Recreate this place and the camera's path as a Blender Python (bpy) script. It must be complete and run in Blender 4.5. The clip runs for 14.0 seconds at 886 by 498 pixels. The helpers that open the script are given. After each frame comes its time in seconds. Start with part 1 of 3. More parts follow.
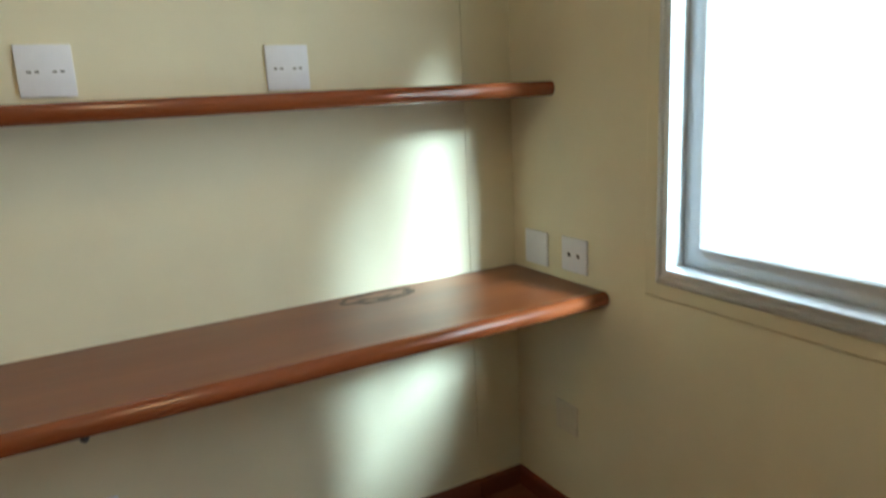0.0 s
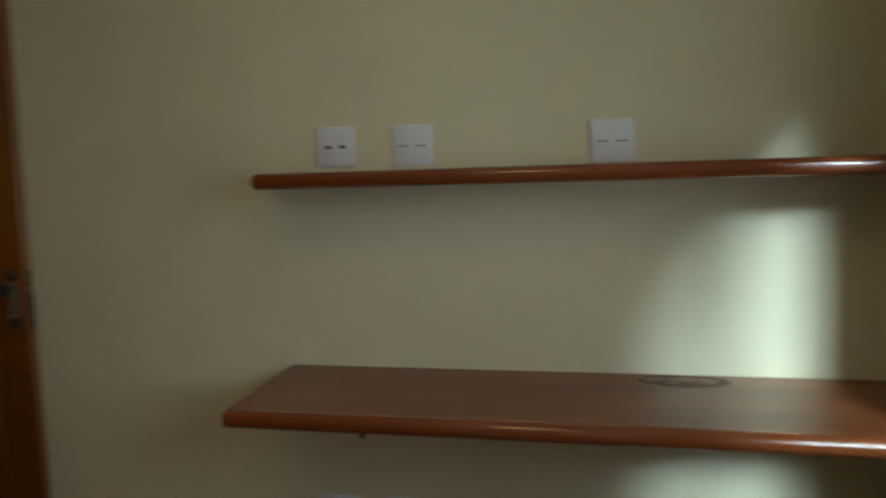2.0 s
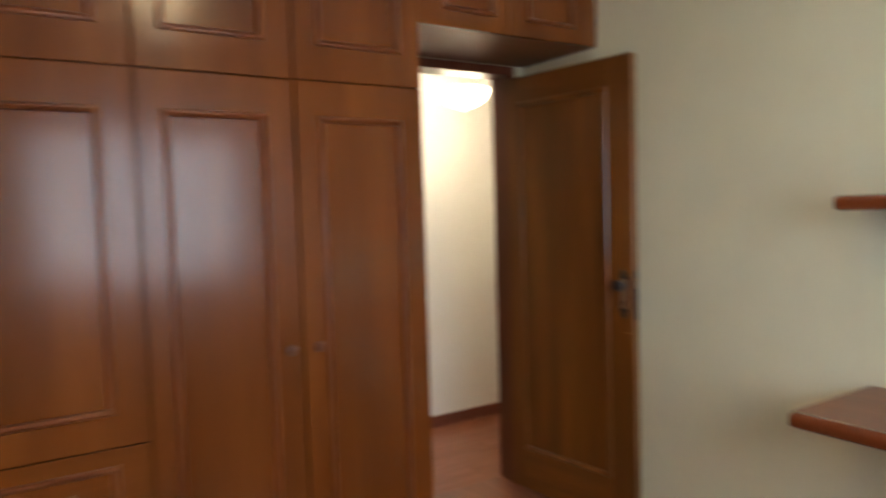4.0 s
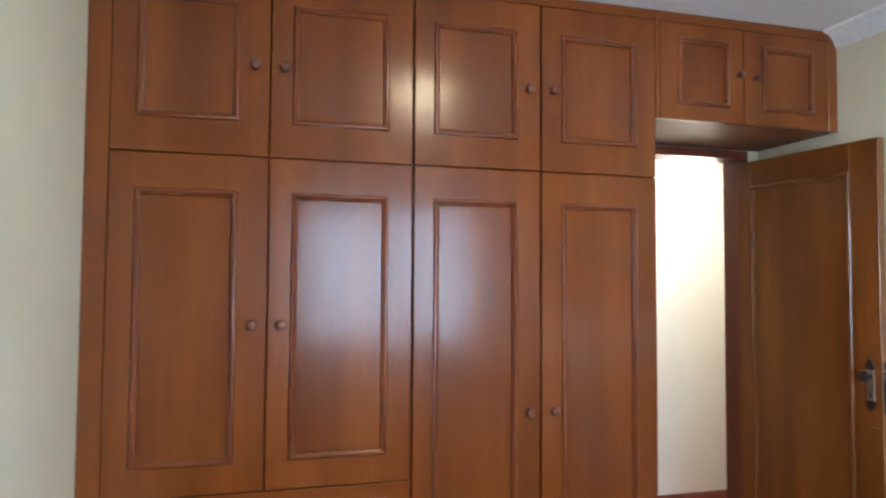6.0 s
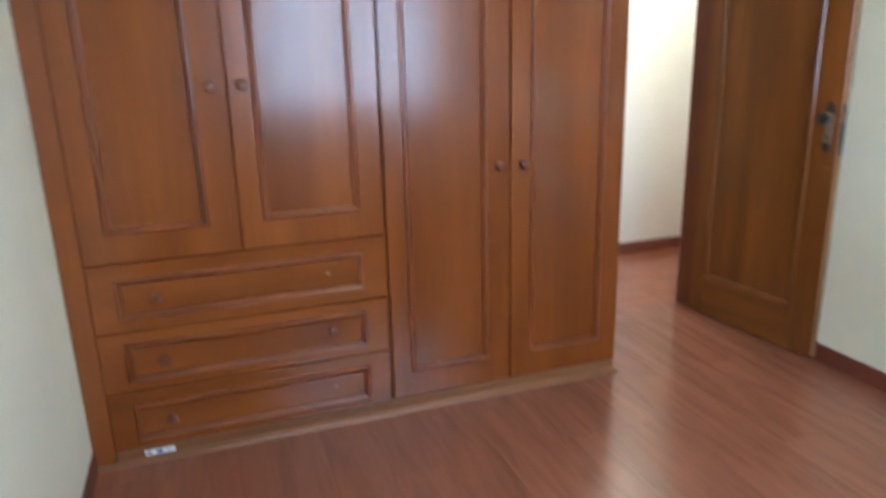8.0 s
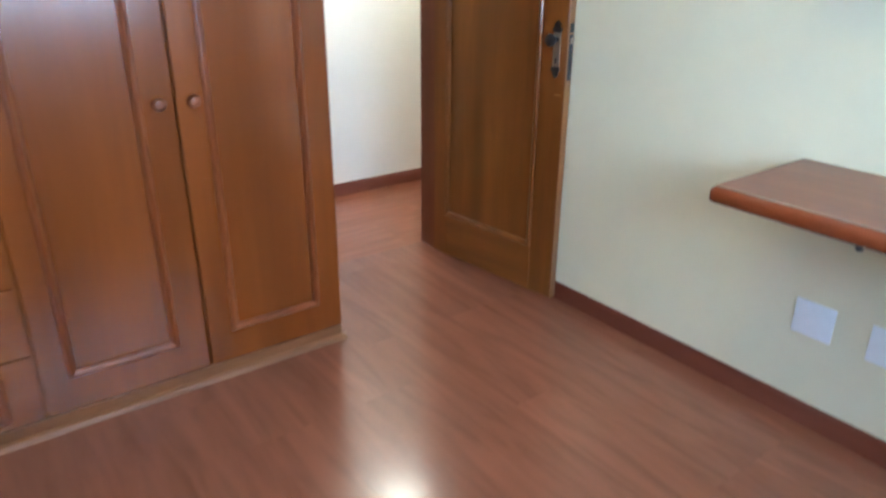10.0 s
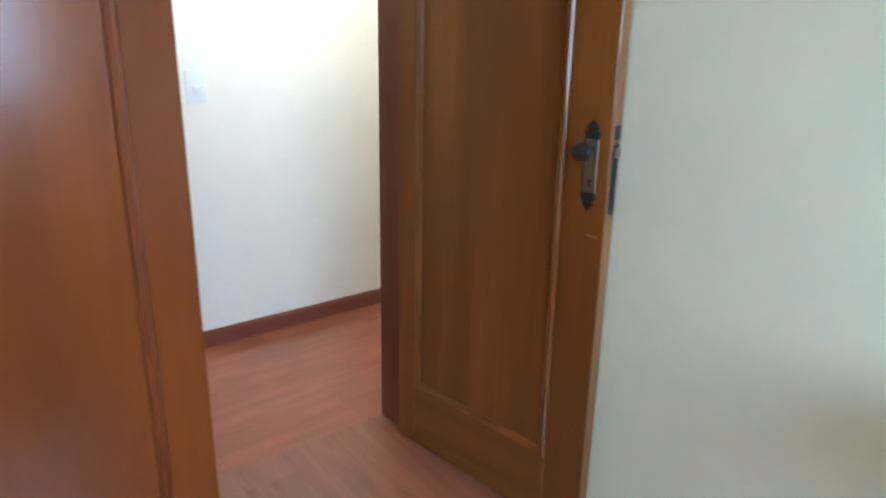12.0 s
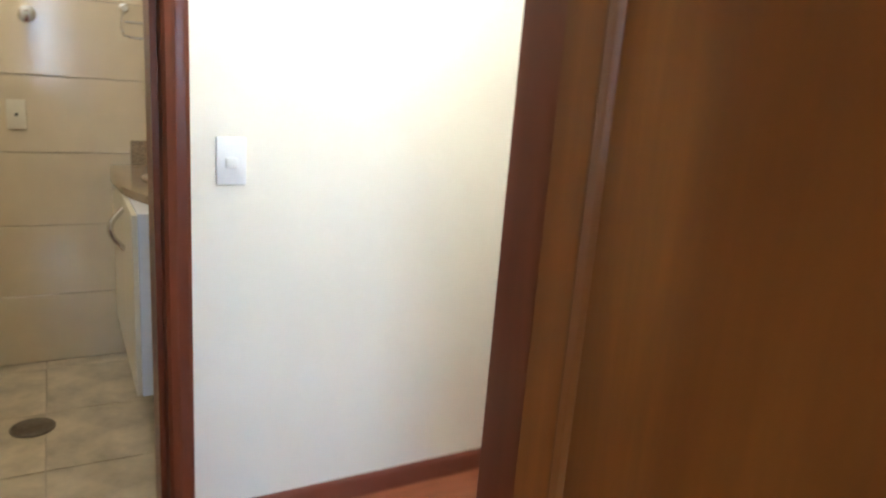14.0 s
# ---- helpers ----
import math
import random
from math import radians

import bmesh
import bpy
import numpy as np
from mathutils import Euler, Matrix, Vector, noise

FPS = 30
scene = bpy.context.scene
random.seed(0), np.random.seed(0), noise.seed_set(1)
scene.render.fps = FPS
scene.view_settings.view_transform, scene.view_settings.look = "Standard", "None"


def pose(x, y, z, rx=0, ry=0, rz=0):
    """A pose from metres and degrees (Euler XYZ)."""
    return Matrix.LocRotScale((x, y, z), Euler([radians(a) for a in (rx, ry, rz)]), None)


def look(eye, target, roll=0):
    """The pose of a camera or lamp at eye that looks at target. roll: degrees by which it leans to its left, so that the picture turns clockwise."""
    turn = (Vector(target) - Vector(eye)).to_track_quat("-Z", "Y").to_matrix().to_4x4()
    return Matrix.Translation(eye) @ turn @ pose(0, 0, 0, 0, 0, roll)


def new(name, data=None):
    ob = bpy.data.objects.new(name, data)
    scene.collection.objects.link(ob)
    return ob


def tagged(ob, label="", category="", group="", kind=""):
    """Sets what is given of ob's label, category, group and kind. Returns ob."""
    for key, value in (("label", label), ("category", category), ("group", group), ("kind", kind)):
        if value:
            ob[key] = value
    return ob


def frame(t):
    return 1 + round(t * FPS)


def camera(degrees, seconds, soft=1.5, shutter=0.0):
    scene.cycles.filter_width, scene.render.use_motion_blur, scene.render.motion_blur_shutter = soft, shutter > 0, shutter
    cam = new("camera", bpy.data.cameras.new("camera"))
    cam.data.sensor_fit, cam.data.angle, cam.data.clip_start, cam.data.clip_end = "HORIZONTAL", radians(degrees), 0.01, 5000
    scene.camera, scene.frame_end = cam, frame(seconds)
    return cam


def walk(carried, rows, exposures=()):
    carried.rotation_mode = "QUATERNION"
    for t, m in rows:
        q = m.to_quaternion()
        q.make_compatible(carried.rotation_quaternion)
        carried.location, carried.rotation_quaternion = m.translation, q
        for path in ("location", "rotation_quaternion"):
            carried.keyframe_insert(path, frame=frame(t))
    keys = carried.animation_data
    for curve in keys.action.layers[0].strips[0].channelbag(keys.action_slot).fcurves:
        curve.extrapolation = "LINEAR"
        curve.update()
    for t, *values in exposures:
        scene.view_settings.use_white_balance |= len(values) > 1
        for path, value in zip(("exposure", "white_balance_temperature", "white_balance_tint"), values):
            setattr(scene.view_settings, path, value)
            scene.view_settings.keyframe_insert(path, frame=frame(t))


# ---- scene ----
cam = camera(64.9, 14.0, 2.2, 0.9)
PATH = [
    (0, (-0.971, -1.516, 1.396), (0.73, -2.472, 0.96), -2.9),
    (0.5, (-0.974, -1.656, 1.414), (0.84, -2.429, 1.081), -3.0),
    (0.7, (-1.019, -1.732, 1.409), (0.867, -2.324, 1.107), -2.8),
    (1, (-1.095, -1.844, 1.44), (0.862, -2.102, 1.117), -1.9),
    (1.5, (-1.119, -1.929, 1.401), (0.863, -1.853, 1.148), -2.0),
    (2, (-1.1, -2.044, 1.389), (0.85, -1.648, 1.189), -1.6),
    (2.5, (-1.163, -2.179, 1.348), (0.634, -1.314, 1.206), 0.7),
    (3, (-1.218, -2.167, 1.393), (0.354, -0.945, 1.207), -1.5),
    (3.5, (-1.31, -2.143, 1.426), (0.048, -0.686, 1.24), -2.8),
    (4, (-1.368, -2.232, 1.416), (-0.284, -0.556, 1.297), -1.7),
    (4.2, (-1.373, -2.306, 1.432), (-0.437, -0.541, 1.338), -1.0),
    (6.3, (-1.588, -2.437, 1.444), (-1.073, -0.506, 1.532), -0.6),
    (6.5, (-1.584, -2.441, 1.44), (-1.09, -0.503, 1.43), -0.9),
    (7, (-1.585, -2.451, 1.434), (-1.09, -0.517, 1.308), -0.0),
    (7.5, (-1.59, -2.428, 1.418), (-1.034, -0.544, 1.042), -0.8),
    (8, (-1.602, -2.406, 1.385), (-0.979, -0.588, 0.832), -1.5),
    (8.2, (-1.594, -2.393, 1.387), (-0.904, -0.625, 0.754), -1.9),
    (8.5, (-1.597, -2.363, 1.36), (-0.783, -0.692, 0.621), -1.7),
    (9, (-1.474, -2.31, 1.336), (-0.487, -0.789, 0.491), -1.2),
    (9.2, (-1.387, -2.278, 1.34), (-0.37, -0.777, 0.496), -1.0),
    (11.3, (-0.618, -1.567, 1.357), (0.583, -0.112, 0.695), 2.5),
    (11.5, (-0.539, -1.46, 1.36), (0.655, 0.005, 0.707), 3.3),
    (11.8, (-0.452, -1.314, 1.347), (0.728, 0.179, 0.733), 0.7),
    (12.2, (-0.321, -1.139, 1.324), (0.85, 0.366, 0.72), 1.8),
    (12.5, (-0.191, -1.003, 1.345), (0.886, 0.574, 0.752), 1.2),
    (12.8, (-0.115, -0.869, 1.338), (0.892, 0.761, 0.763), 1.5),
    (13, (-0.0845, -0.76, 1.3445), (0.9095, 0.882, 0.7775), 1.45),
    (13.2, (-0.054, -0.651, 1.351), (0.91, 1.013, 0.802), 1.4),
    (13.5, (0.003, -0.5145, 1.335), (0.988, 1.149, 0.829), 0.9),
    (13.6, (0.022, -0.469, 1.33), (1.035, 1.181, 0.829), 0.7),
    (14, (0.151, -0.328, 1.347), (1.108, 1.361, 0.865), 4.4),
]
walk(cam, [(t, look(eye, target, roll)) for t, eye, target, roll in PATH],
     [(0, 0.92, 6600, 6), (0.5, 0.5, 6750, 5), (1, 0.08, 6800, 3), (1.5, -0.2, 6850, 3), (2, -0.24, 6850, 4), (2.5, -0.06, 6750, 4),
      (3, 0.37, 6750, 9), (3.5, 0.85, 6700, 12), (4.2, 1.22, 6250, 12), (6.3, 1.92, 5250, 9), (7.5, 2.03, 5000, 6), (9, 2.14, 5080, 7),
      (11.3, 2.05, 4750, 4), (12.5, 2.02, 4750, 5), (14, 2.0, 5150, 6)])


# ---- world, lamps ----
world = bpy.data.worlds.new("sky")
scene.world = world
world.use_nodes = True
wn = world.node_tree
sky = wn.nodes.new("ShaderNodeTexSky")
sky.sky_type = "NISHITA"
sky.sun_disc = False
sky.sun_elevation, sky.sun_rotation = radians(27), radians(255)
wn.links.new(sky.outputs[0], wn.nodes["Background"].inputs[0])
wn.nodes["Background"].inputs[1].default_value = 0.10


def area_lamp(name, m, sx, sy, power, colour):
    li = bpy.data.lights.new(name, "AREA")
    li.shape, li.size, li.size_y, li.energy, li.color = "RECTANGLE", sx, sy, power, colour
    ob = new(name, li)
    ob.matrix_world = m
    return ob


def bulb_lamp(name, place, power, colour, radius):
    li = bpy.data.lights.new(name, "POINT")
    li.energy, li.color, li.shadow_soft_size = power, colour, radius
    ob = new(name, li)
    ob.location = place
    return ob


sun = bpy.data.lights.new("sun", "SUN")
sun.energy, sun.angle, sun.color = 8.6, radians(12.5), (0.64, 0.87, 1.0)
sun_ob = new("sun", sun)
sun_ob.matrix_world = look((-38, -13.5, 20.8), (0, -2.6, 0.8))

WINDOW_POWER, ROOM_POWER, HALL_POWER, BATH_POWER = 8.4, 1.0, 1.8, 4.2
WARM = (1.0, 0.78, 0.52)
area_lamp("window_light", look((-0.48, -3.02, 1.48), (-0.48, 0, 0.98)), 1.62, 1.30, WINDOW_POWER, (0.76, 0.90, 1.0))
bulb_lamp("room_bulb", (-0.6, -1.45, 2.385), ROOM_POWER, WARM, 0.10)
bulb_lamp("hall_bulb", (0.88, 1.0, 2.062), HALL_POWER, (1.0, 0.83, 0.60), 0.03)
bulb_lamp("bath_bulb", (-0.1, 2.25, 2.22), BATH_POWER, (1.0, 0.80, 0.54), 0.06)


# ---- materials ----
class Mat:
    """A small builder of node materials."""

    def __init__(self, name, rough=0.5, metal=0.0, coat=0.0, spec=0.5):
        self.m = bpy.data.materials.new(name)
        self.m.use_nodes = True
        self.t = self.m.node_tree
        self.b = self.t.nodes["Principled BSDF"]
        self.b.inputs["Roughness"].default_value = rough
        self.b.inputs["Metallic"].default_value = metal
        self.b.inputs["Coat Weight"].default_value = coat
        self.b.inputs["Coat Roughness"].default_value = 0.12
        self.b.inputs["Specular IOR Level"].default_value = spec

    def node(self, kind, **values):
        n = self.t.nodes.new(kind)
        for k, v in values.items():
            n.inputs[k.replace("_", " ")].default_value = v
        return n

    def link(self, a, b):
        self.t.links.new(a, b)

    def coords(self, scale, spread=0.0):
        tc = self.t.nodes.new("ShaderNodeTexCoord")
        mp = self.t.nodes.new("ShaderNodeMapping")
        mp.inputs["Scale"].default_value = scale
        self.link(tc.outputs["Object"], mp.inputs["Vector"])
        if spread:
            info = self.t.nodes.new("ShaderNodeObjectInfo")
            mul = self.t.nodes.new("ShaderNodeMath")
            mul.operation = "MULTIPLY"
            mul.inputs[1].default_value = spread
            self.link(info.outputs["Random"], mul.inputs[0])
            self.link(mul.outputs[0], mp.inputs["Location"])
        return mp.outputs[0]

    def noise(self, vec, scale, detail=4.0, rough=0.55, distort=0.0):
        n = self.node("ShaderNodeTexNoise", Scale=scale, Detail=detail, Roughness=rough, Distortion=distort)
        self.link(vec, n.inputs["Vector"])
        return n.outputs["Fac"]

    def ramp(self, fac, stops):
        n = self.t.nodes.new("ShaderNodeValToRGB")
        n.color_ramp.interpolation = "LINEAR"
        e = n.color_ramp.elements
        while len(e) < len(stops):
            e.new(0.5)
        for el, (p, c) in zip(e, stops):
            el.position, el.color = p, (*c, 1)
        self.link(fac, n.inputs["Fac"])
        return n.outputs["Color"]

    def mix(self, fac, a, b, mode="MIX"):
        n = self.t.nodes.new("ShaderNodeMix")
        n.data_type, n.blend_type = "RGBA", mode
        for sock, v in ((n.inputs[0], fac), (n.inputs[6], a), (n.inputs[7], b)):
            if isinstance(v, (int, float)):
                sock.default_value = v
            elif isinstance(v, tuple):
                sock.default_value = (*v, 1)
            else:
                self.link(v, sock)
        return n.outputs[2]

    def span(self, fac, lo, hi):
        n = self.node("ShaderNodeMapRange", To_Min=lo, To_Max=hi)
        self.link(fac, n.inputs["Value"])
        return n.outputs[0]

    def bump(self, height, strength, distance):
        n = self.node("ShaderNodeBump", Strength=strength, Distance=distance)
        self.link(height, n.inputs["Height"])
        self.link(n.outputs[0], self.b.inputs["Normal"])

    def colour(self, c):
        if isinstance(c, tuple):
            self.b.inputs["Base Color"].default_value = (*c, 1)
        else:
            self.link(c, self.b.inputs["Base Color"])
        return self

    def roughness(self, f):
        self.link(f, self.b.inputs["Roughness"])


def wood(name, dark, mid, light, along, rough=0.24, coat=0.5, fine=1.0, vary=0.0, streaks=0.5, grain=1.1, hair_dark=0.22, spec=0.5, figure=0.0, wide_figure=0.8, relief=0.0):
    """Varnished wood with its grain along x, y or z."""
    m = Mat(name, rough, coat=coat, spec=spec)
    stretch = [10.0 * fine] * 3
    stretch["xyz".index(along)] = 0.9 * fine
    v = m.coords(stretch, 37.0)
    broad = m.noise(v, 0.6, 1.0, 0.4)
    c = m.ramp(broad, [(0.28, dark), (0.5, mid), (0.74, light)])
    if streaks:
        line = [34.0 * fine] * 3
        line["xyz".index(along)] = grain * fine
        streak = m.noise(m.coords(line, 23.0), 1.0, 1.5, 0.5)
        c = m.mix(m.span(streak, 0.0, 0.62 * streaks), c, tuple(0.62 * q for q in dark), "MIX")
    if hair_dark:
        hair = [85.0 * fine] * 3
        hair["xyz".index(along)] = 3.0 * fine
        c = m.mix(m.span(m.noise(m.coords(hair, 11.0), 1.0, 1, 0.5), 0.0, hair_dark), c, tuple(0.75 * q for q in dark), "MIX")
    if figure:
        flame = [17.0 / wide_figure] * 3
        flame["xyz".index(along)] = 1.9 / wide_figure
        f = m.noise(m.coords(flame, 41.0), 1.0, 5.0, 0.62, 0.7)
        m_f = m.node("ShaderNodeMapRange", From_Min=0.42, From_Max=0.72, To_Min=0.0, To_Max=figure)
        m.link(f, m_f.inputs["Value"])
        c = m.mix(m_f.outputs[0], c, tuple(0.5 * q for q in dark))
    wide = [4.0] * 3
    wide["xyz".index(along)] = 0.4
    slow = m.coords(wide, 5.0)
    blot = m.noise(slow, 1.3, 2, 0.5)
    c = m.mix(m.span(blot, 0.0, 0.30), c, tuple(0.5 * (a + b) for a, b in zip(dark, mid)))
    if vary:
        info = m.t.nodes.new("ShaderNodeObjectInfo")
        hsv = m.t.nodes.new("ShaderNodeHueSaturation")
        m.link(m.span(info.outputs["Random"], 1 - vary, 1 + vary), hsv.inputs["Value"])
        m.link(c, hsv.inputs["Color"])
        c = hsv.outputs[0]
    m.colour(c)
    m.roughness(m.span(m.noise(slow, 3.0, 2), rough - 0.04, rough + 0.06))
    if relief:
        pore = [60.0 * fine] * 3
        pore["xyz".index(along)] = 2.2 * fine
        m.bump(m.noise(m.coords(pore, 19.0), 1.0, 3, 0.6), relief, 0.001)
    return m.m


def paint(name, colour, rough=0.6, patchy=0.05, grain=0.25):
    """Wall paint with roller grain and faint patches."""
    m = Mat(name, rough, spec=0.35)
    v = m.coords((1, 1, 1))
    big = m.noise(v, 1.3, 4, 0.6)
    low = tuple(c * (1 - patchy * 1.6) for c in colour)
    high = tuple(min(1, c * (1 + patchy)) for c in colour)
    c = m.ramp(big, [(0.3, low), (0.7, high)])
    scuff = m.noise(v, 7.0, 5, 0.7)
    c = m.mix(m.span(scuff, -0.12, 0.22), c, tuple(q * 0.86 for q in colour))
    m.colour(c)
    m.bump(m.noise(v, 260.0, 3, 0.6), grain, 0.0012)
    return m.m


def plain(name, colour, rough=0.4, metal=0.0, coat=0.0, speck=0.08, scale=40.0):
    m = Mat(name, rough, metal, coat)
    v = m.coords((1, 1, 1))
    n = m.noise(v, scale, 4)
    m.colour(m.ramp(n, [(0.3, tuple(c * (1 - speck) for c in colour)), (0.7, tuple(min(1, c * (1 + speck)) for c in colour))]))
    m.roughness(m.span(m.noise(v, scale * 0.4, 3), max(0.02, rough - 0.06), rough + 0.08))
    return m.m


def glow(name, colour, strength):
    m = Mat(name, 0.3)
    m.colour(tuple(0.9 for _ in range(3)))
    m.b.inputs["Emission Color"].default_value = (*colour, 1)
    m.b.inputs["Emission Strength"].default_value = strength
    return m.m


WALL = paint("cream_wall_paint", (0.74, 0.70, 0.525))
HALL_WALL = paint("white_hall_paint", (0.83, 0.815, 0.775), patchy=0.03)
CEIL = paint("white_ceiling_paint", (0.80, 0.80, 0.80), rough=0.8, patchy=0.02, grain=0.15)
CORNICE = plain("white_plaster", (0.80, 0.80, 0.79), 0.7)
CASE = dict(rough=0.205, coat=0.22, spec=0.38, streaks=0.30, hair_dark=0.20, figure=0.20, wide_figure=0.8, relief=0.05)
WARDROBE = wood("red_brown_varnish", (0.150, 0.039, 0.0070), (0.222, 0.059, 0.0104), (0.290, 0.082, 0.0150), "z", **CASE)
WARDROBE_H = wood("red_brown_varnish_level", (0.150, 0.040, 0.0070), (0.222, 0.061, 0.0108), (0.290, 0.084, 0.0158), "x", **CASE)
SOFFIT = wood("dull_soffit_varnish", (0.140, 0.045, 0.012), (0.206, 0.070, 0.018), (0.275, 0.095, 0.026), "x", rough=0.42, coat=0.0, spec=0.3)
PLINTH = wood("worn_plinth_varnish", (0.165, 0.060, 0.019), (0.220, 0.083, 0.027), (0.290, 0.120, 0.045), "x", rough=0.42, coat=0.0, figure=0.4)
MOULD = wood("dark_moulding_varnish", (0.140, 0.034, 0.0075), (0.185, 0.046, 0.0095), (0.235, 0.062, 0.0125), "z", rough=0.29, coat=0.12, streaks=0, hair_dark=0)
LEAF = dict(rough=0.32, fine=1.2, streaks=0.35, hair_dark=0.30, figure=0.40, wide_figure=1.6, relief=0.04)
DOOR = wood("brown_door_varnish", (0.105, 0.032, 0.0048), (0.195, 0.062, 0.0090), (0.300, 0.104, 0.0150), "z", **LEAF)
DOOR_H = wood("brown_door_varnish_level", (0.105, 0.032, 0.0048), (0.195, 0.062, 0.0090), (0.300, 0.104, 0.0150), "x", **LEAF)
DOOR_EDGE = wood("pale_door_edge", (0.22, 0.10, 0.035), (0.30, 0.14, 0.05), (0.36, 0.18, 0.07), "z", rough=0.45, coat=0.0)
FRAME = wood("reddish_frame_varnish", (0.10, 0.026, 0.012), (0.16, 0.042, 0.018), (0.21, 0.062, 0.026), "z", rough=0.30, coat=0.06, streaks=0.3, hair_dark=0.1, spec=0.35, figure=0.3)
SHELF = wood("red_shelf_varnish", (0.13, 0.034, 0.012), (0.20, 0.056, 0.018), (0.27, 0.085, 0.028), "y", rough=0.32, coat=0.15, streaks=0.4, figure=0.35, wide_figure=0.7, relief=0.06)
SHELF_EDGE = wood("red_edge_varnish", (0.15, 0.034, 0.012), (0.22, 0.054, 0.017), (0.28, 0.078, 0.025), "y", rough=0.2)
BOARD = dict(rough=0.20, coat=0.25, fine=0.8, vary=0.004, streaks=0.75, grain=5.5, hair_dark=0.25, figure=0.66, wide_figure=1.0)
PLANK_Y = wood("laminate_plank", (0.250, 0.093, 0.050), (0.268, 0.101, 0.054), (0.300, 0.117, 0.064), "y", **BOARD)
PLANK_X = wood("laminate_plank_across", (0.290, 0.096, 0.046), (0.310, 0.105, 0.051), (0.34, 0.119, 0.059), "x", **{**BOARD, "figure": 0.5})
SEAM = plain("dark_seam", (0.08, 0.03, 0.018), 0.5)
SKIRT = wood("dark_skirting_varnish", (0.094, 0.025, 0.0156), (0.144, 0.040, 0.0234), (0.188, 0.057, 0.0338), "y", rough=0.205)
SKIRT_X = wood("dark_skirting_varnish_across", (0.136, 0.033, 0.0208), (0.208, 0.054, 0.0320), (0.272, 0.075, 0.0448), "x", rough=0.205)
SKIRT_HALL = wood("reddish_skirting_varnish", (0.165, 0.050, 0.032), (0.235, 0.073, 0.046), (0.30, 0.10, 0.064), "x", rough=0.24)
KNOB = plain("dark_turned_wood", (0.15, 0.040, 0.012), 0.36, coat=0.04)
PLASTIC = plain("white_plastic", (0.77, 0.80, 0.87), 0.35, speck=0.02)
PLASTIC_CREAM = plain("cream_plastic", (0.66, 0.62, 0.50), 0.4, speck=0.03)
HOLE = plain("socket_hole", (0.02, 0.02, 0.022), 0.6)
BLACK_IRON = plain("black_iron", (0.075, 0.072, 0.078), 0.30, 0.8)
LOCK_IRON = plain("dull_dark_iron", (0.035, 0.033, 0.035), 0.5, 0.3)
NICKEL = plain("worn_nickel", (0.33, 0.27, 0.21), 0.38, 0.9)
CHROME = plain("chrome", (0.75, 0.75, 0.76), 0.10, 1.0, speck=0.01)
ALU = plain("silver_aluminium", (0.62, 0.65, 0.68), 0.35, 0.55, speck=0.03)
TILE = plain("cream_glazed_tile", (0.63, 0.535, 0.375), 0.12, coat=0.3, speck=0.05, scale=5.0)
GROUT = plain("grey_grout", (0.50, 0.43, 0.33), 0.85)
STONE = plain("beige_stone_tile", (0.53, 0.45, 0.32), 0.32, speck=0.32, scale=6.0)
GRANITE = plain("brown_granite", (0.27, 0.20, 0.125), 0.14, coat=0.4, speck=0.40, scale=160.0)
VANITY_WHITE = plain("white_lacquer", (0.70, 0.73, 0.80), 0.3, speck=0.02)
CERAMIC = plain("white_ceramic", (0.80, 0.79, 0.76), 0.1, coat=0.5, speck=0.01)
LAMP_GLASS = glow("lit_opal_glass", (1.0, 0.76, 0.40), 9.0)
HALL_GLASS = glow("lit_white_opal_glass", (1.0, 0.82, 0.55), 12.5)
DAY = glow("white_daylight", (0.93, 0.97, 1.0), 2.2)
STAIN = wood("dark_stain", (0.045, 0.014, 0.007), (0.065, 0.020, 0.009), (0.085, 0.028, 0.012), "y", rough=0.5, coat=0.0)
STICKER_WHITE = plain("white_sticker", (0.75, 0.76, 0.80), 0.5, speck=0.02)
STICKER_BLUE = plain("blue_print", (0.10, 0.16, 0.38), 0.5)
OUTSIDE = paint("outer_render", (0.6, 0.58, 0.52))

glass = bpy.data.materials.new("window_glass")
glass.use_nodes = True
gb = glass.node_tree.nodes["Principled BSDF"]
gb.inputs["Transmission Weight"].default_value = 1.0
gb.inputs["Roughness"].default_value = 0.0
gb.inputs["IOR"].default_value = 1.05


# ---- mesh helpers ----
def add_box(bm, x0, x1, y0, y1, z0, z1, bevel=0.0, segments=1):
    r = bmesh.ops.create_cube(bm, size=1.0)
    bmesh.ops.scale(bm, vec=(x1 - x0, y1 - y0, z1 - z0), verts=r["verts"])
    bmesh.ops.translate(bm, vec=((x0 + x1) / 2, (y0 + y1) / 2, (z0 + z1) / 2), verts=r["verts"])
    if bevel:
        edges = list({e for v in r["verts"] for e in v.link_edges})
        bmesh.ops.bevel(bm, geom=edges, offset=bevel, segments=segments, profile=0.5, affect="EDGES")


def box_bm(*args, **kw):
    bm = bmesh.new()
    add_box(bm, *args, **kw)
    return bm


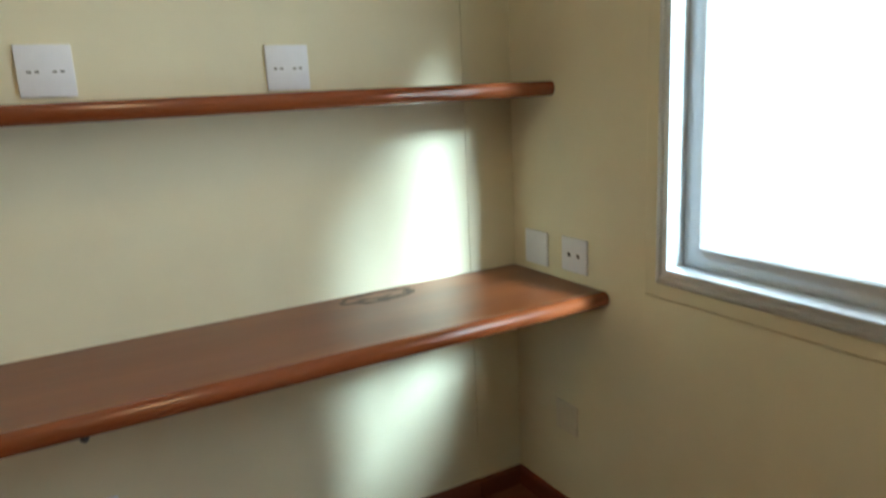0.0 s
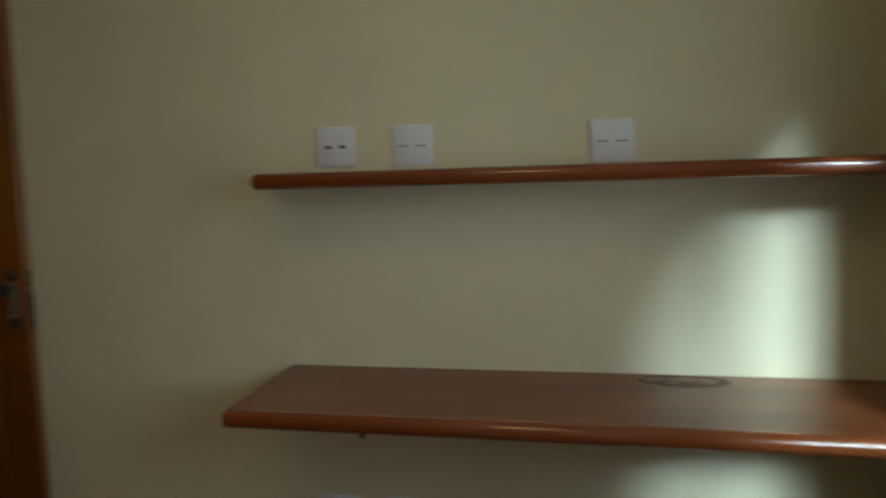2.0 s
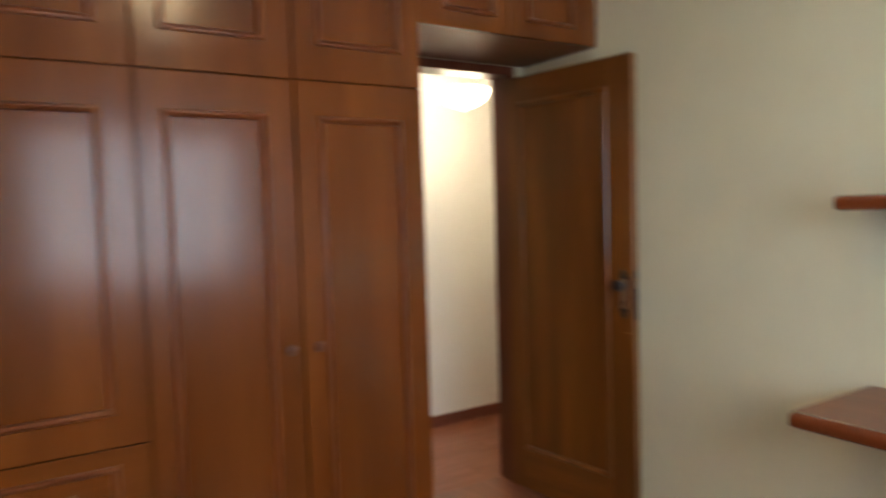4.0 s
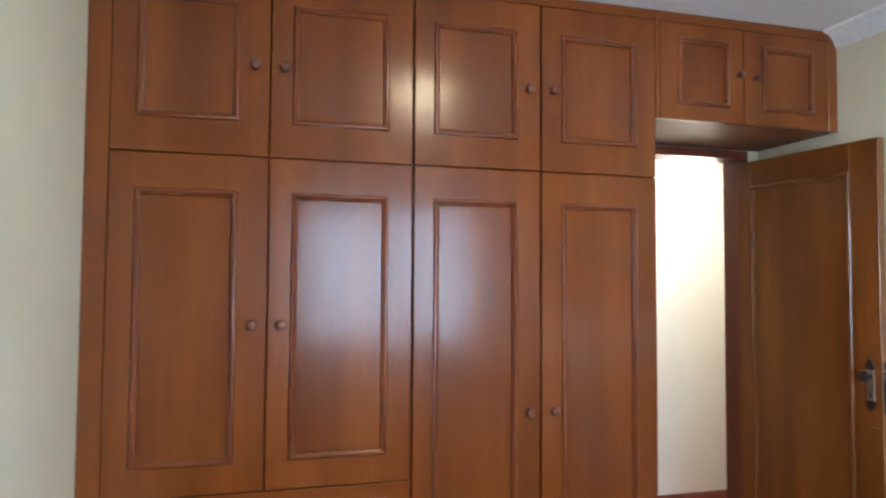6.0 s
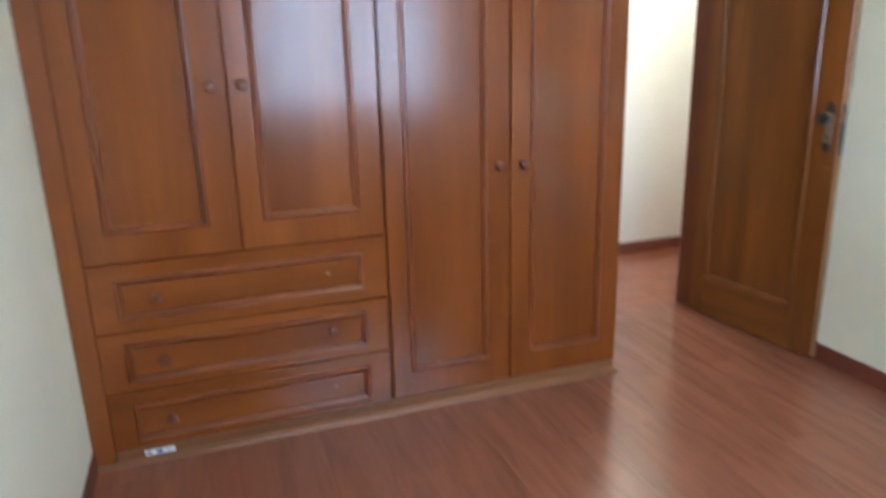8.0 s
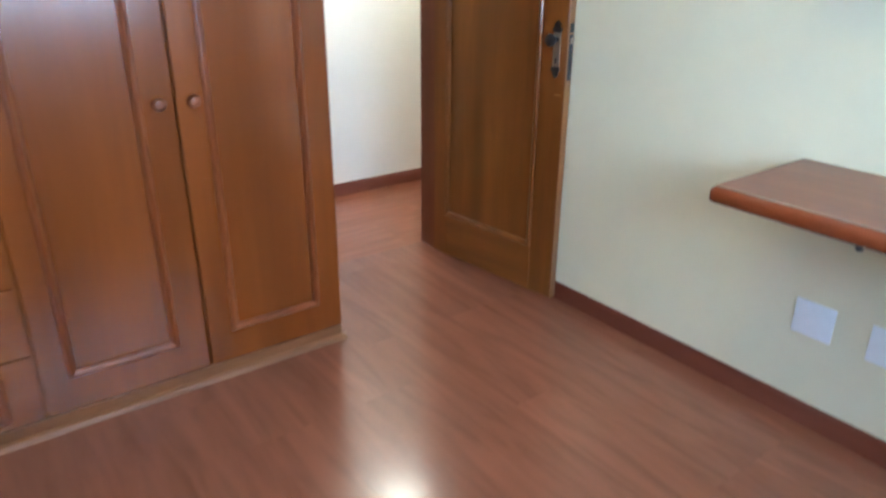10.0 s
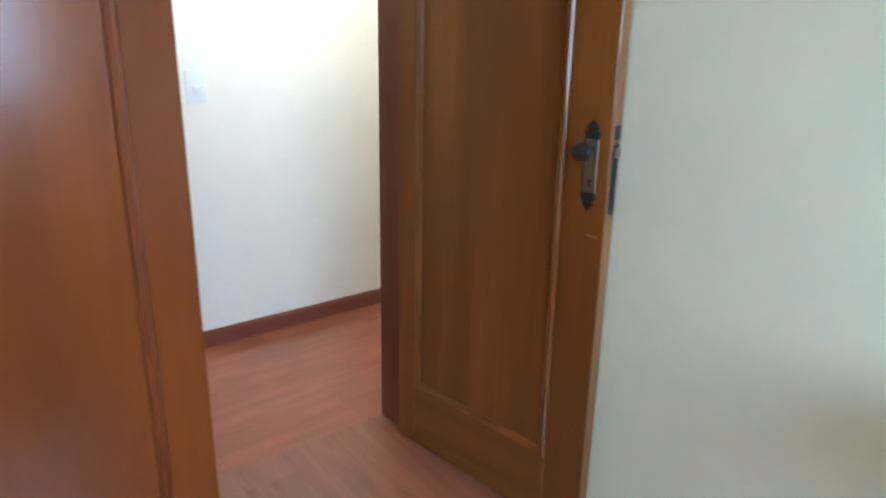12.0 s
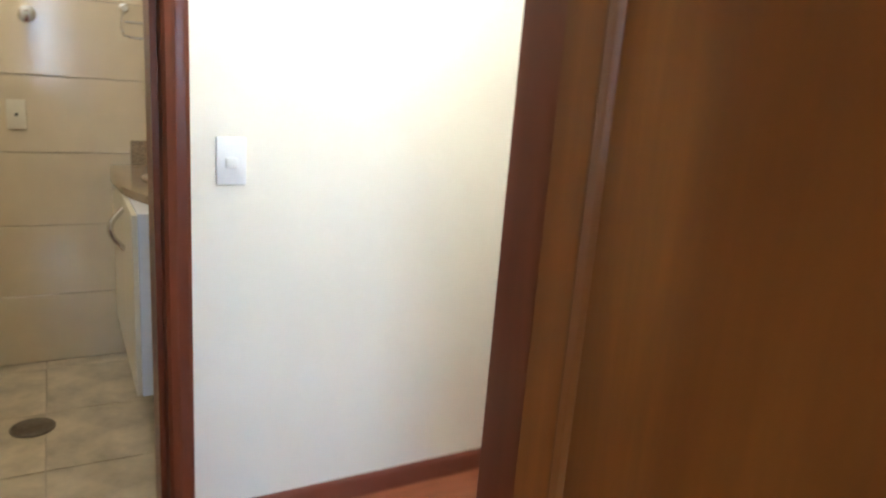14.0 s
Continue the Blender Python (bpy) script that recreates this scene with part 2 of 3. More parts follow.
def sweep(bm, path, profile, closed=False):
    """Sweeps a closed profile (pairs: sideways, outwards) along corner points given as (point, side, out)."""
    rings = []
    for p, side, out in path:
        rings.append([bm.verts.new(Vector(p) + a * Vector(side) + b * Vector(out)) for a, b in profile])
    n = len(profile)
    pairs = list(zip(rings, rings[1:])) + ([(rings[-1], rings[0])] if closed else [])
    for r0, r1 in pairs:
        for i in range(n):
            bm.faces.new((r0[i], r0[(i + 1) % n], r1[(i + 1) % n], r1[i]))
    if not closed:
        bm.faces.new(rings[0])
        bm.faces.new(list(reversed(rings[-1])))
    bmesh.ops.recalc_face_normals(bm, faces=bm.faces)


def turned(bm, profile, steps=24, axis="z", place=(0, 0, 0)):
    """A turned body from (radius, height) pairs."""
    rings = []
    for r, h in profile:
        ring = []
        for i in range(steps):
            a = 2 * math.pi * i / steps
            c, s = r * math.cos(a), r * math.sin(a)
            q = {"z": (c, s, h), "y": (c, h, s), "x": (h, c, s)}[axis]
            ring.append(bm.verts.new(Vector(q) + Vector(place)))
        rings.append(ring)
    for r0, r1 in zip(rings, rings[1:]):
        for i in range(steps):
            bm.faces.new((r0[i], r0[(i + 1) % steps], r1[(i + 1) % steps], r1[i]))
    bm.faces.new(rings[0])
    bm.faces.new(rings[-1])
    bmesh.ops.recalc_face_normals(bm, faces=bm.faces)


def tube(bm, points, radius, steps=10):
    """A round bar through points."""
    pts = [Vector(p) for p in points]
    rings = []
    for i, p in enumerate(pts):
        d = (pts[min(i + 1, len(pts) - 1)] - pts[max(i - 1, 0)]).normalized()
        a = d.orthogonal().normalized() if not rings else (last - d * last.dot(d)).normalized()
        last = a
        b = d.cross(a)
        rings.append([bm.verts.new(p + radius * (math.cos(t) * a + math.sin(t) * b)) for t in (2 * math.pi * k / steps for k in range(steps))])
    for r0, r1 in zip(rings, rings[1:]):
        for k in range(steps):
            bm.faces.new((r0[k], r0[(k + 1) % steps], r1[(k + 1) % steps], r1[k]))
    bm.faces.new(rings[0])
    bm.faces.new(rings[-1])
    bmesh.ops.recalc_face_normals(bm, faces=bm.faces)


def mesh_of(name, bm, material, smooth=True):
    me = bpy.data.meshes.new(name)
    bm.normal_update()
    bm.to_mesh(me)
    bm.free()
    me.materials.append(material)
    if smooth:
        me.polygons.foreach_set("use_smooth", [True] * len(me.polygons))
        me.set_sharp_from_angle(angle=radians(35))
    return me


def part(name, bm, material, parent=None, label="", at=None):
    ob = new(name, mesh_of(name, bm, material))
    if parent is not None:
        ob.parent = parent
    if at is not None:
        ob.location = at
    if label:
        tagged(ob, label)
    return ob


def thing(name, place, label, category, group="", turn=0.0):
    ob = new(name)
    ob.location, ob.rotation_euler = place, (0, 0, turn)
    ob.empty_display_size = 0.1
    return tagged(ob, label, category, group)


def setting(name, bm, material, label, category):
    return tagged(part(name, bm, material), label, category, kind="structure")


# ---- plan ----
LEFT, RIGHT, SOUTH, BACK = -2.075, 0.912, -2.85, 0.50
CEILING, HALL_CEIL = 2.545, 2.28
HALL_N, HALL_S = 1.53, 0.63
WIN_X0, WIN_X1, WIN_Z0, WIN_Z1 = -1.212, 0.254, 0.912, 2.052

# bedroom walls
setting("wall_east", box_bm(RIGHT, RIGHT + 0.15, SOUTH - 0.15, HALL_S - 0.001, 0, CEILING + 0.1), WALL, "cream painted plaster wall behind the shelves", "wall")
setting("wall_pilaster", box_bm(RIGHT - 0.004, RIGHT + 0.02, SOUTH - 0.01, -2.673, 0, CEILING, bevel=0.001), WALL, "shallow cream pilaster in the corner by the window", "wall")
setting("wall_west", box_bm(LEFT - 0.15, LEFT, SOUTH - 0.15, HALL_S, 0, CEILING + 0.1), WALL, "cream painted plaster wall beside the wardrobe", "wall")
bm = bmesh.new()
add_box(bm, LEFT, WIN_X0, SOUTH - 0.15, SOUTH, 0, CEILING + 0.1)
add_box(bm, WIN_X1, RIGHT, SOUTH - 0.15, SOUTH, 0, CEILING + 0.1)
add_box(bm, WIN_X0, WIN_X1, SOUTH - 0.15, SOUTH, 0, WIN_Z0)
add_box(bm, WIN_X0, WIN_X1, SOUTH - 0.15, SOUTH, WIN_Z1, CEILING + 0.1)
setting("wall_south", bm, WALL, "cream painted wall with the window opening", "wall")
bm = bmesh.new()
add_box(bm, LEFT, 0.006, BACK, HALL_S, 0, CEILING + 0.1)
add_box(bm, 0.006, RIGHT, BACK, HALL_S, 2.10, CEILING + 0.1)
add_box(bm, 0.850, RIGHT, BACK, HALL_S, 0, 2.10)
setting("wall_north", bm, WALL, "cream painted wall behind the wardrobe with the doorway", "wall")
setting("ceiling", box_bm(LEFT, RIGHT, SOUTH, BACK, CEILING, CEILING + 0.1), CEIL, "white painted flat bedroom ceiling", "ceiling")

# cornice
COVE = [(0.0, 0.0), (0.075, 0.0), (0.070, 0.012), (0.045, 0.022), (0.022, 0.045), (0.012, 0.070), (0.0, 0.078)]
bm = bmesh.new()
sweep(bm, [((RIGHT, SOUTH, CEILING), (-1, 0, 0), (0, 0, -1)), ((RIGHT, 0.0, CEILING), (-1, 0, 0), (0, 0, -1))], COVE)
sweep(bm, [((LEFT, SOUTH, CEILING), (1, 0, 0), (0, 0, -1)), ((LEFT, 0.0, CEILING), (1, 0, 0), (0, 0, -1))], COVE)
sweep(bm, [((LEFT, SOUTH, CEILING), (0, 1, 0), (0, 0, -1)), ((RIGHT, SOUTH, CEILING), (0, 1, 0), (0, 0, -1))], COVE)
setting("trim_cornice", bm, CORNICE, "white plaster cornice under the ceiling", "cornice")

# skirting boards
SKIRT_P = [(0, 0), (0.011, 0), (0.011, 0.056), (0.009, 0.066), (0.005, 0.073), (0.0, 0.075)]


def skirting(name, a, b, side, material, label):
    bm = bmesh.new()
    sweep(bm, [((*a, 0.0), side, (0, 0, 1)), ((*b, 0.0), side, (0, 0, 1))], SKIRT_P)
    setting(name, bm, material, label, "skirting board")


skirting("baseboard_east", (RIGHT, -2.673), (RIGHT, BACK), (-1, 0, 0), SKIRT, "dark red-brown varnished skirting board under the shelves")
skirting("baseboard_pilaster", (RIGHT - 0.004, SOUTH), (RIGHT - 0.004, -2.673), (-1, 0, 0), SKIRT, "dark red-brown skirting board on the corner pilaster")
skirting("baseboard_south", (LEFT, SOUTH), (RIGHT, SOUTH), (0, 1, 0), SKIRT_X, "dark red-brown skirting board under the window")
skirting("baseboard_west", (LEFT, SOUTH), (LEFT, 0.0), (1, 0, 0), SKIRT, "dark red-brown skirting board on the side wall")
skirting("baseboard_hall", (0.448, HALL_N), (2.6, HALL_N), (0, -1, 0), SKIRT_HALL, "red-brown varnished skirting board along the white hall wall")

# hall
setting("hall_wall_north", box_bm(0.40, 2.6, HALL_N, HALL_N + 0.12, 0, 2.4), HALL_WALL, "white painted hall wall beside the bathroom door", "wall")
setting("hall_wall_lintel", box_bm(-0.36, 0.40, HALL_N, HALL_N + 0.12, 2.10, 2.4), HALL_WALL, "white painted wall above the bathroom door", "wall")
setting("hall_wall_north_west", box_bm(-1.4, -0.36, HALL_N, HALL_N + 0.12, 0, 2.4), HALL_WALL, "white painted hall wall past the bathroom door", "wall")
setting("hall_wall_south_east", box_bm(RIGHT + 0.0, 2.6, HALL_S - 0.12, HALL_S, 0, 2.4), HALL_WALL, "white painted hall wall beside the bedroom", "wall")
setting("hall_wall_east", box_bm(2.6, 2.72, HALL_S, HALL_N, 0, 2.4), HALL_WALL, "white painted wall at the end of the hall", "wall")
setting("hall_wall_west", box_bm(-1.52, -1.4, HALL_S, HALL_N, 0, 2.4), HALL_WALL, "white painted wall at the other end of the hall", "wall")
setting("hall_ceiling", box_bm(-1.4, 2.6, HALL_S, HALL_N, HALL_CEIL, HALL_CEIL + 0.1), CEIL, "white painted lowered hall ceiling", "ceiling")

# bathroom shell
BATH_N, BATH_S = 2.97, 1.65
setting("bath_wall_north", box_bm(-0.8, 1.3, BATH_N + 0.008, BATH_N + 0.12, -0.02, 2.4), GROUT, "tiled back wall of the bathroom", "wall")
setting("bath_wall_west", box_bm(-0.92, -0.8, BATH_S, BATH_N, 0, 2.4), TILE, "cream tiled bathroom side wall", "wall")
setting("bath_wall_east", box_bm(1.0, 1.12, BATH_S, BATH_N, 0, 2.4), TILE, "cream tiled wall behind the vanity", "wall")
setting("bath_ceiling", box_bm(-0.8, 1.0, BATH_S, BATH_N, 2.4, 2.5), CEIL, "white painted bathroom ceiling", "ceiling")
setting("bath_floor", box_bm(-0.8, 1.0, BATH_S, BATH_N, -0.1, -0.008), GROUT, "beige stone tile bathroom floor", "floor")
setting("door_threshold", box_bm(-0.33, 0.37, HALL_N, BATH_S, -0.05, 0.004, bevel=0.002), GRANITE, "speckled granite threshold under the bathroom door", "threshold")

# floor bases, under the planks
setting("floor", box_bm(LEFT, RIGHT, SOUTH, HALL_S, -0.12, -0.010), SEAM, "red-brown laminate plank bedroom floor", "floor")
setting("hall_floor", box_bm(-1.4, 2.6, HALL_S, HALL_N, -0.12, -0.010), SEAM, "red-brown laminate plank hall floor", "floor")

# ground and daylight outside the window
setting("ground", box_bm(-300, 300, -300, SOUTH - 0.4, -6.2, -6.0), OUTSIDE, "pale ground far below the window", "ground")
setting("backdrop", box_bm(-120, 120, -90.2, -90, -30, 90), DAY, "white overcast distance outside the window", "backdrop")

# ---- window ----
win = tagged(thing("window_1", ((WIN_X0 + WIN_X1) / 2, SOUTH, WIN_Z0), "silver aluminium sliding window with clear panes", "window"), kind="structure")
hw = (WIN_X1 - WIN_X0) / 2
HZ = WIN_Z1 - WIN_Z0


def rect_ring(x0, x1, z0, z1, y, profile):
    """A frame of one profile (inwards, out of the wall) round a rectangle that faces +y."""
    bm = bmesh.new()
    s = [((x0, y, z0), (1, 0, 1)), ((x1, y, z0), (-1, 0, 1)), ((x1, y, z1), (-1, 0, -1)), ((x0, y, z1), (1, 0, -1))]
    sweep(bm, [(p, d, (0, 1, 0)) for p, d in s], profile, closed=True)
    return bm


FRAME_P = [(-0.020, -0.001), (-0.020, 0.010), (-0.012, 0.016), (-0.004, 0.016), (0.000, 0.011), (0.008, 0.011), (0.012, 0.018), (0.022, 0.018), (0.026, 0.010), (0.026, -0.10), (0.001, -0.10), (0.001, -0.001)]
part("window_frame", rect_ring(-hw, hw, 0, HZ, 0, FRAME_P), ALU, win)
part("surround", rect_ring(-hw, hw, 0, HZ, 0, [(-0.062, -0.001), (-0.062, 0.003), (-0.058, 0.006), (-0.021, 0.006), (-0.021, -0.001)]), WALL, win, "thin raised cream plaster surround")
SASH_P = [(0.0, -0.018), (0.0, 0.0), (0.006, 0.004), (0.050, 0.004), (0.056, -0.004), (0.056, -0.018)]
for k, (a, b, y) in enumerate(((-hw + 0.027, 0.03, -0.066), (-0.03, hw - 0.027, -0.040))):
    sash = part("sash", rect_ring(a, b, 0.027, HZ - 0.027, y, SASH_P), ALU, win, "silver sliding sash")
    pane = part("pane", box_bm(a + 0.037, b - 0.037, y - 0.012, y - 0.008, 0.064, HZ - 0.064), glass, sash, "clear glass pane")
    pane.visible_shadow = False

# ---- wardrobe ----
RING_P = [(0.0, 0.0), (0.0, 0.004), (0.004, 0.009), (0.010, 0.010), (0.015, 0.006), (0.019, 0.004), (0.022, -0.004), (0.022, -0.008), (0.0, -0.008)]


def moulded_ring(x0, x1, z0, z1):
    """Moulding round a panel that faces -y, standing on the plane y = 0."""
    bm = bmesh.new()
    s = [((x0, 0, z0), (1, 0, 1)), ((x1, 0, z0), (-1, 0, 1)), ((x1, 0, z1), (-1, 0, -1)), ((x0, 0, z1), (1, 0, -1))]
    sweep(bm, [(p, d, (0, -1, 0)) for p, d in s], RING_P, closed=True)
    return bm


def knob(parent, x, z, y=0.0, r=0.018, material=KNOB):
    bm = bmesh.new()
    turned(bm, [(r * 0.55, 0.0), (r * 0.50, -0.010), (r * 0.62, -0.015), (r * 0.98, -0.020), (r, -0.027), (r * 0.82, -0.034), (r * 0.35, -0.037)], 20, "y")
    return part("knob", bm, material, parent, "small turned wooden knob", at=(x, y, z))


def framed(front, x0, x1, z0, z1, p, y0, y1, upright, level):
    """Two stiles and two rails round the panel p, each a part of its own."""
    a0, a1, b0, b1 = p
    for a, b in ((x0, a0), (a1, x1)):
        part("stile", box_bm(a, b, y0, y1, z0, z1, bevel=0.002), upright, front)
    for a, b in ((z0, b0), (b1, z1)):
        part("rail", box_bm(a0 + 0.0003, a1 - 0.0003, y0 + 0.0004, y1, a, b, bevel=0.0015), level, front)


def ring_frame(x0, x1, z0, z1, p, y0, y1, bevel=0.002):
    """A flat frame of one piece round the panel p, with eased outer edges."""
    a0, a1, b0, b1 = p
    bm = bmesh.new()
    rows = [[bm.verts.new((x, y, z)) for x, z in ((q0, r0), (q1, r0), (q1, r1), (q0, r1))]
            for y in (y0, y1) for q0, q1, r0, r1 in ((x0, x1, z0, z1), (a0, a1, b0, b1))]
    fo, fi, bo, bi = rows
    for k in range(4):
        j = (k + 1) % 4
        for quad in ((fo[k], fo[j], fi[j], fi[k]), (bo[k], bo[j], bi[j], bi[k]), (fo[k], fo[j], bo[j], bo[k]), (fi[k], fi[j], bi[j], bi[k])):
            bm.faces.new(quad)
    bmesh.ops.recalc_face_normals(bm, faces=bm.faces)
    eased = [bm.edges.get((fo[k], fo[(k + 1) % 4])) for k in range(4)] + [bm.edges.get((fo[k], bo[k])) for k in range(4)]
    bmesh.ops.bevel(bm, geom=eased, offset=bevel, segments=1, profile=0.5, affect="EDGES")
    return bm


def panel_front(name, parent, x0, x1, z0, z1, p, material, label=""):
    """A framed front with a recessed panel and a moulding; p is the panel's rectangle."""
    a0, a1, b0, b1 = p
    front = part(name, box_bm(a0 - 0.002, a1 + 0.002, 0.006, 0.016, b0 - 0.002, b1 + 0.002), material, parent, label)
    part("frame", ring_frame(x0, x1, z0, z1, p, 0.0, 0.020), material, front)
    part("moulding", moulded_ring(a0, a1, b0, b1), MOULD, front, "dark rounded moulding round the panel")
    return front


wardrobe = thing("wardrobe", (0, 0, 0), "red-brown varnished built-in wardrobe with panelled doors and three drawers", "wardrobe")
for nm, b in (("side_panel", (-2.072, -2.054, 0.021, 0.495, 0.0, 2.54)), ("side_panel", (-0.020, 0.0, 0.021, 0.495, 0.0, 2.54)),
              ("back_panel", (-2.054, -0.020, 0.475, 0.495, 0.0, 2.54)), ("top_panel", (-2.054, -0.020, 0.021, 0.475, 2.50, 2.54)),
              ("inner_shelf", (-2.054, -0.020, 0.024, 0.475, 1.845, 1.868)), ("bottom_panel", (-2.054, -0.020, 0.024, 0.475, 0.04, 0.06)),
              ("divider", (-1.006, -0.986, 0.026, 0.475, 0.06, 1.845)), ("divider", (-1.006, -0.986, 0.026, 0.475, 1.868, 2.50)),
              ("inner_shelf", (-1.990, -1.006, 0.026, 0.475, 0.70, 0.72))):
    part(nm, box_bm(*b, bevel=0.001), WARDROBE, wardrobe)
part("side_stile", box_bm(-2.074, -2.004, -0.002, 0.020, 0.0, 2.541, bevel=0.002), WARDROBE, wardrobe)
part("top_rail", box_bm(-2.003, 0.0, 0.001, 0.0205, 2.5005, 2.541, bevel=0.002), WARDROBE_H, wardrobe)
part("plinth", box_bm(-2.003, 0.0, 0.004, 0.0205, 0.0, 0.058, bevel=0.002), PLINTH, wardrobe)
bm = bmesh.new()
sweep(bm, [((-2.073, 0.004, 0), (0, -1, 0), (0, 0, 1)), ((0.012, 0.004, 0), (0, -1, 0), (0, 0, 1))], [(0, 0), (0.020, 0), (0.018, 0.010), (0.010, 0.018), (0, 0.021)])
part("floor_strip", bm, PLINTH, wardrobe, "pale quarter-round strip along the floor")

XS = [-2.0045, -1.502, -0.996, -0.498, 0.0]
P_X = [(-1.925, -1.602), (-1.426, -1.088), (-0.920, -0.594), (-0.413, -0.088)]
for i in range(4):
    x0 = XS[i] + (0.002 if i < 2 else 0.0035)
    x1 = XS[i + 1] - (0.002, 0.005, 0.0035, 0.0)[i]
    low = (0.7355, 0.832) if i < 2 else (0.062, 0.170)
    d = panel_front("door", wardrobe, x0, x1, low[0], 1.855, (*P_X[i], low[1], 1.738), WARDROBE)
    u = panel_front("upper_door", wardrobe, x0, x1, 1.859, 2.498, (*P_X[i], 1.974, 2.393), WARDROBE)
    inner = x1 - 0.048 if i % 2 == 0 else x0 + 0.045
    knob(d, inner, 1.288 if i < 2 else 0.955)
    knob(u, inner, 2.168)
for k, (z0, z1, b0, b1) in enumerate(((0.496, 0.732, 0.536, 0.682), (0.279, 0.492, 0.310, 0.453), (0.061, 0.275, 0.087, 0.228))):
    dr = panel_front("drawer", wardrobe, -2.0025, -1.001, z0, z1, (-1.922, -1.087, b0, b1), WARDROBE_H)
    zk = (b0 + b1) / 2
    knob(dr, -1.80, zk, 0.006, 0.016)
    if k == 1:
        knob(dr, -1.217, zk + 0.012, 0.006, 0.016)
    else:
        part("knob_mark", box_bm(-1.224, -1.212, 0.0052, 0.0062, zk - 0.003, zk + 0.010), DOOR_EDGE, dr, "pale round mark of a missing knob")

# cabinet over the doorway
over = thing("overhead_cabinet", (0, 0, 2.10), "red-brown varnished cabinet bridging over the doorway", "cabinet")
for nm, b in (("bottom_panel", (0.001, 0.911, 0.021, 0.495, 0.0, 0.020)), ("side_panel", (0.001, 0.021, 0.021, 0.495, 0.020, 0.441)),
              ("side_panel", (0.891, 0.911, 0.021, 0.495, 0.020, 0.441)), ("back_panel", (0.021, 0.891, 0.475, 0.495, 0.020, 0.441)),
              ("top_panel", (0.021, 0.891, 0.021, 0.475, 0.421, 0.441))):
    part(nm, box_bm(*b, bevel=0.0008), SOFFIT if nm == "bottom_panel" else WARDROBE_H, over)
part("top_rail", box_bm(0.001, 0.911, 0.001, 0.0205, 0.4005, 0.441, bevel=0.002), WARDROBE_H, over)
part("end_stile", box_bm(0.862, 0.911, 0.0, 0.0205, -0.001, 0.400, bevel=0.002), WARDROBE, over)
for x0, x1, p, kx in ((0.022, 0.423, (0.105, 0.356), 0.398), (0.427, 0.860, (0.515, 0.783), 0.478)):
    d = panel_front("door", over, x0, x1, 0.0, 0.398, (*p, 0.062, 0.340), WARDROBE)
    knob(d, kx, 0.202, 0.0, 0.016)
part("side_strip", box_bm(0.001, 0.020, 0.0, 0.0205, 0.0, 0.400), WARDROBE, over)

# sticker on the plinth
st = thing("sticker", (-1.86, 0.0035, 0.022), "small white and blue sticker on the wardrobe's plinth", "sticker")
part("paper", box_bm(-0.05, 0.05, -0.0008, 0.0, 0.000, 0.022), STICKER_WHITE, st)
for a, b, c, d in ((-0.044, -0.030, 0.004, 0.016), (-0.012, 0.008, 0.003, 0.018), (0.026, 0.034, 0.005, 0.012)):
    part("print", box_bm(a, b, -0.0014, -0.0009, c, d), STICKER_BLUE, st, "blue printed patch")

# ---- bedroom door, open against the wall ----
hinge, free = Vector((0.788, 0.498)), Vector((0.868, -0.230))
dw = (free - hinge).length
angle = math.atan2(free.y - hinge.y, free.x - hinge.x)
door = tagged(thing("door_1", (hinge.x, hinge.y, 0.008), "brown varnished wooden door with one tall panel, standing open", "door", turn=angle), kind="structure")
# local x runs from hinge to free edge; the seen face lies at y = 0 and looks to -y
DH = 2.022
px0, px1, pz0, pz1 = 0.080, dw - 0.122, 0.200, 1.900
leaf = part("panel", box_bm(px0 - 0.003, px1 + 0.003, 0.008, 0.026, pz0 - 0.003, pz1 + 0.003), DOOR, door)
framed(leaf, 0, dw, 0, DH, (px0, px1, pz0, pz1), 0.0, 0.034, DOOR, DOOR_H)
part("moulding", moulded_ring(px0, px1, pz0, pz1), DOOR, leaf, "rounded moulding round the door panel")
part("edge_strip", box_bm(dw + 0.0002, dw + 0.002, 0.001, 0.033, 0.001, DH - 0.001), DOOR_EDGE, leaf, "paler unvarnished free edge")
lock = part("lock_plate", box_bm(dw + 0.0022, dw + 0.0042, 0.006, 0.029, 0.912, 1.078, bevel=0.0008), LOCK_IRON, door, "dark iron lock plate")
part("lock_plate_end", box_bm(dw + 0.0022, dw + 0.0042, 0.006, 0.029, 1.086, 1.118, bevel=0.0008), LOCK_IRON, lock)
part("latch", box_bm(dw + 0.0042, dw + 0.012, 0.010, 0.024, 1.045, 1.068, bevel=0.002), NICKEL, lock)
# handle on its long plate
hx = dw - 0.047
bm = bmesh.new()
add_box(bm, hx - 0.017, hx + 0.017, -0.004, -0.0002, 0.955, 1.085, bevel=0.0012)
plate = part("handle_plate", bm, NICKEL, door, "worn nickel plate with black iron ends")
bm = bmesh.new()
for zc, s in ((1.098, 1), (0.945, -1)):
    outline = [(-0.018, -0.014), (0.018, -0.014), (0.021, 0.000), (0.011, 0.007), (0.014, 0.014), (0.007, 0.022), (0.0, 0.030), (-0.007, 0.022), (-0.014, 0.014), (-0.011, 0.007), (-0.021, 0.000)]
    f0 = [bm.verts.new((hx + a, -0.006, zc + s * b)) for a, b in outline]
    f1 = [bm.verts.new((hx + a, -0.0004, zc + s * b)) for a, b in outline]
    bm.faces.new(f0)
    bm.faces.new(f1)
    for i in range(len(outline)):
        j = (i + 1) % len(outline)
        bm.faces.new((f0[i], f0[j], f1[j], f1[i]))
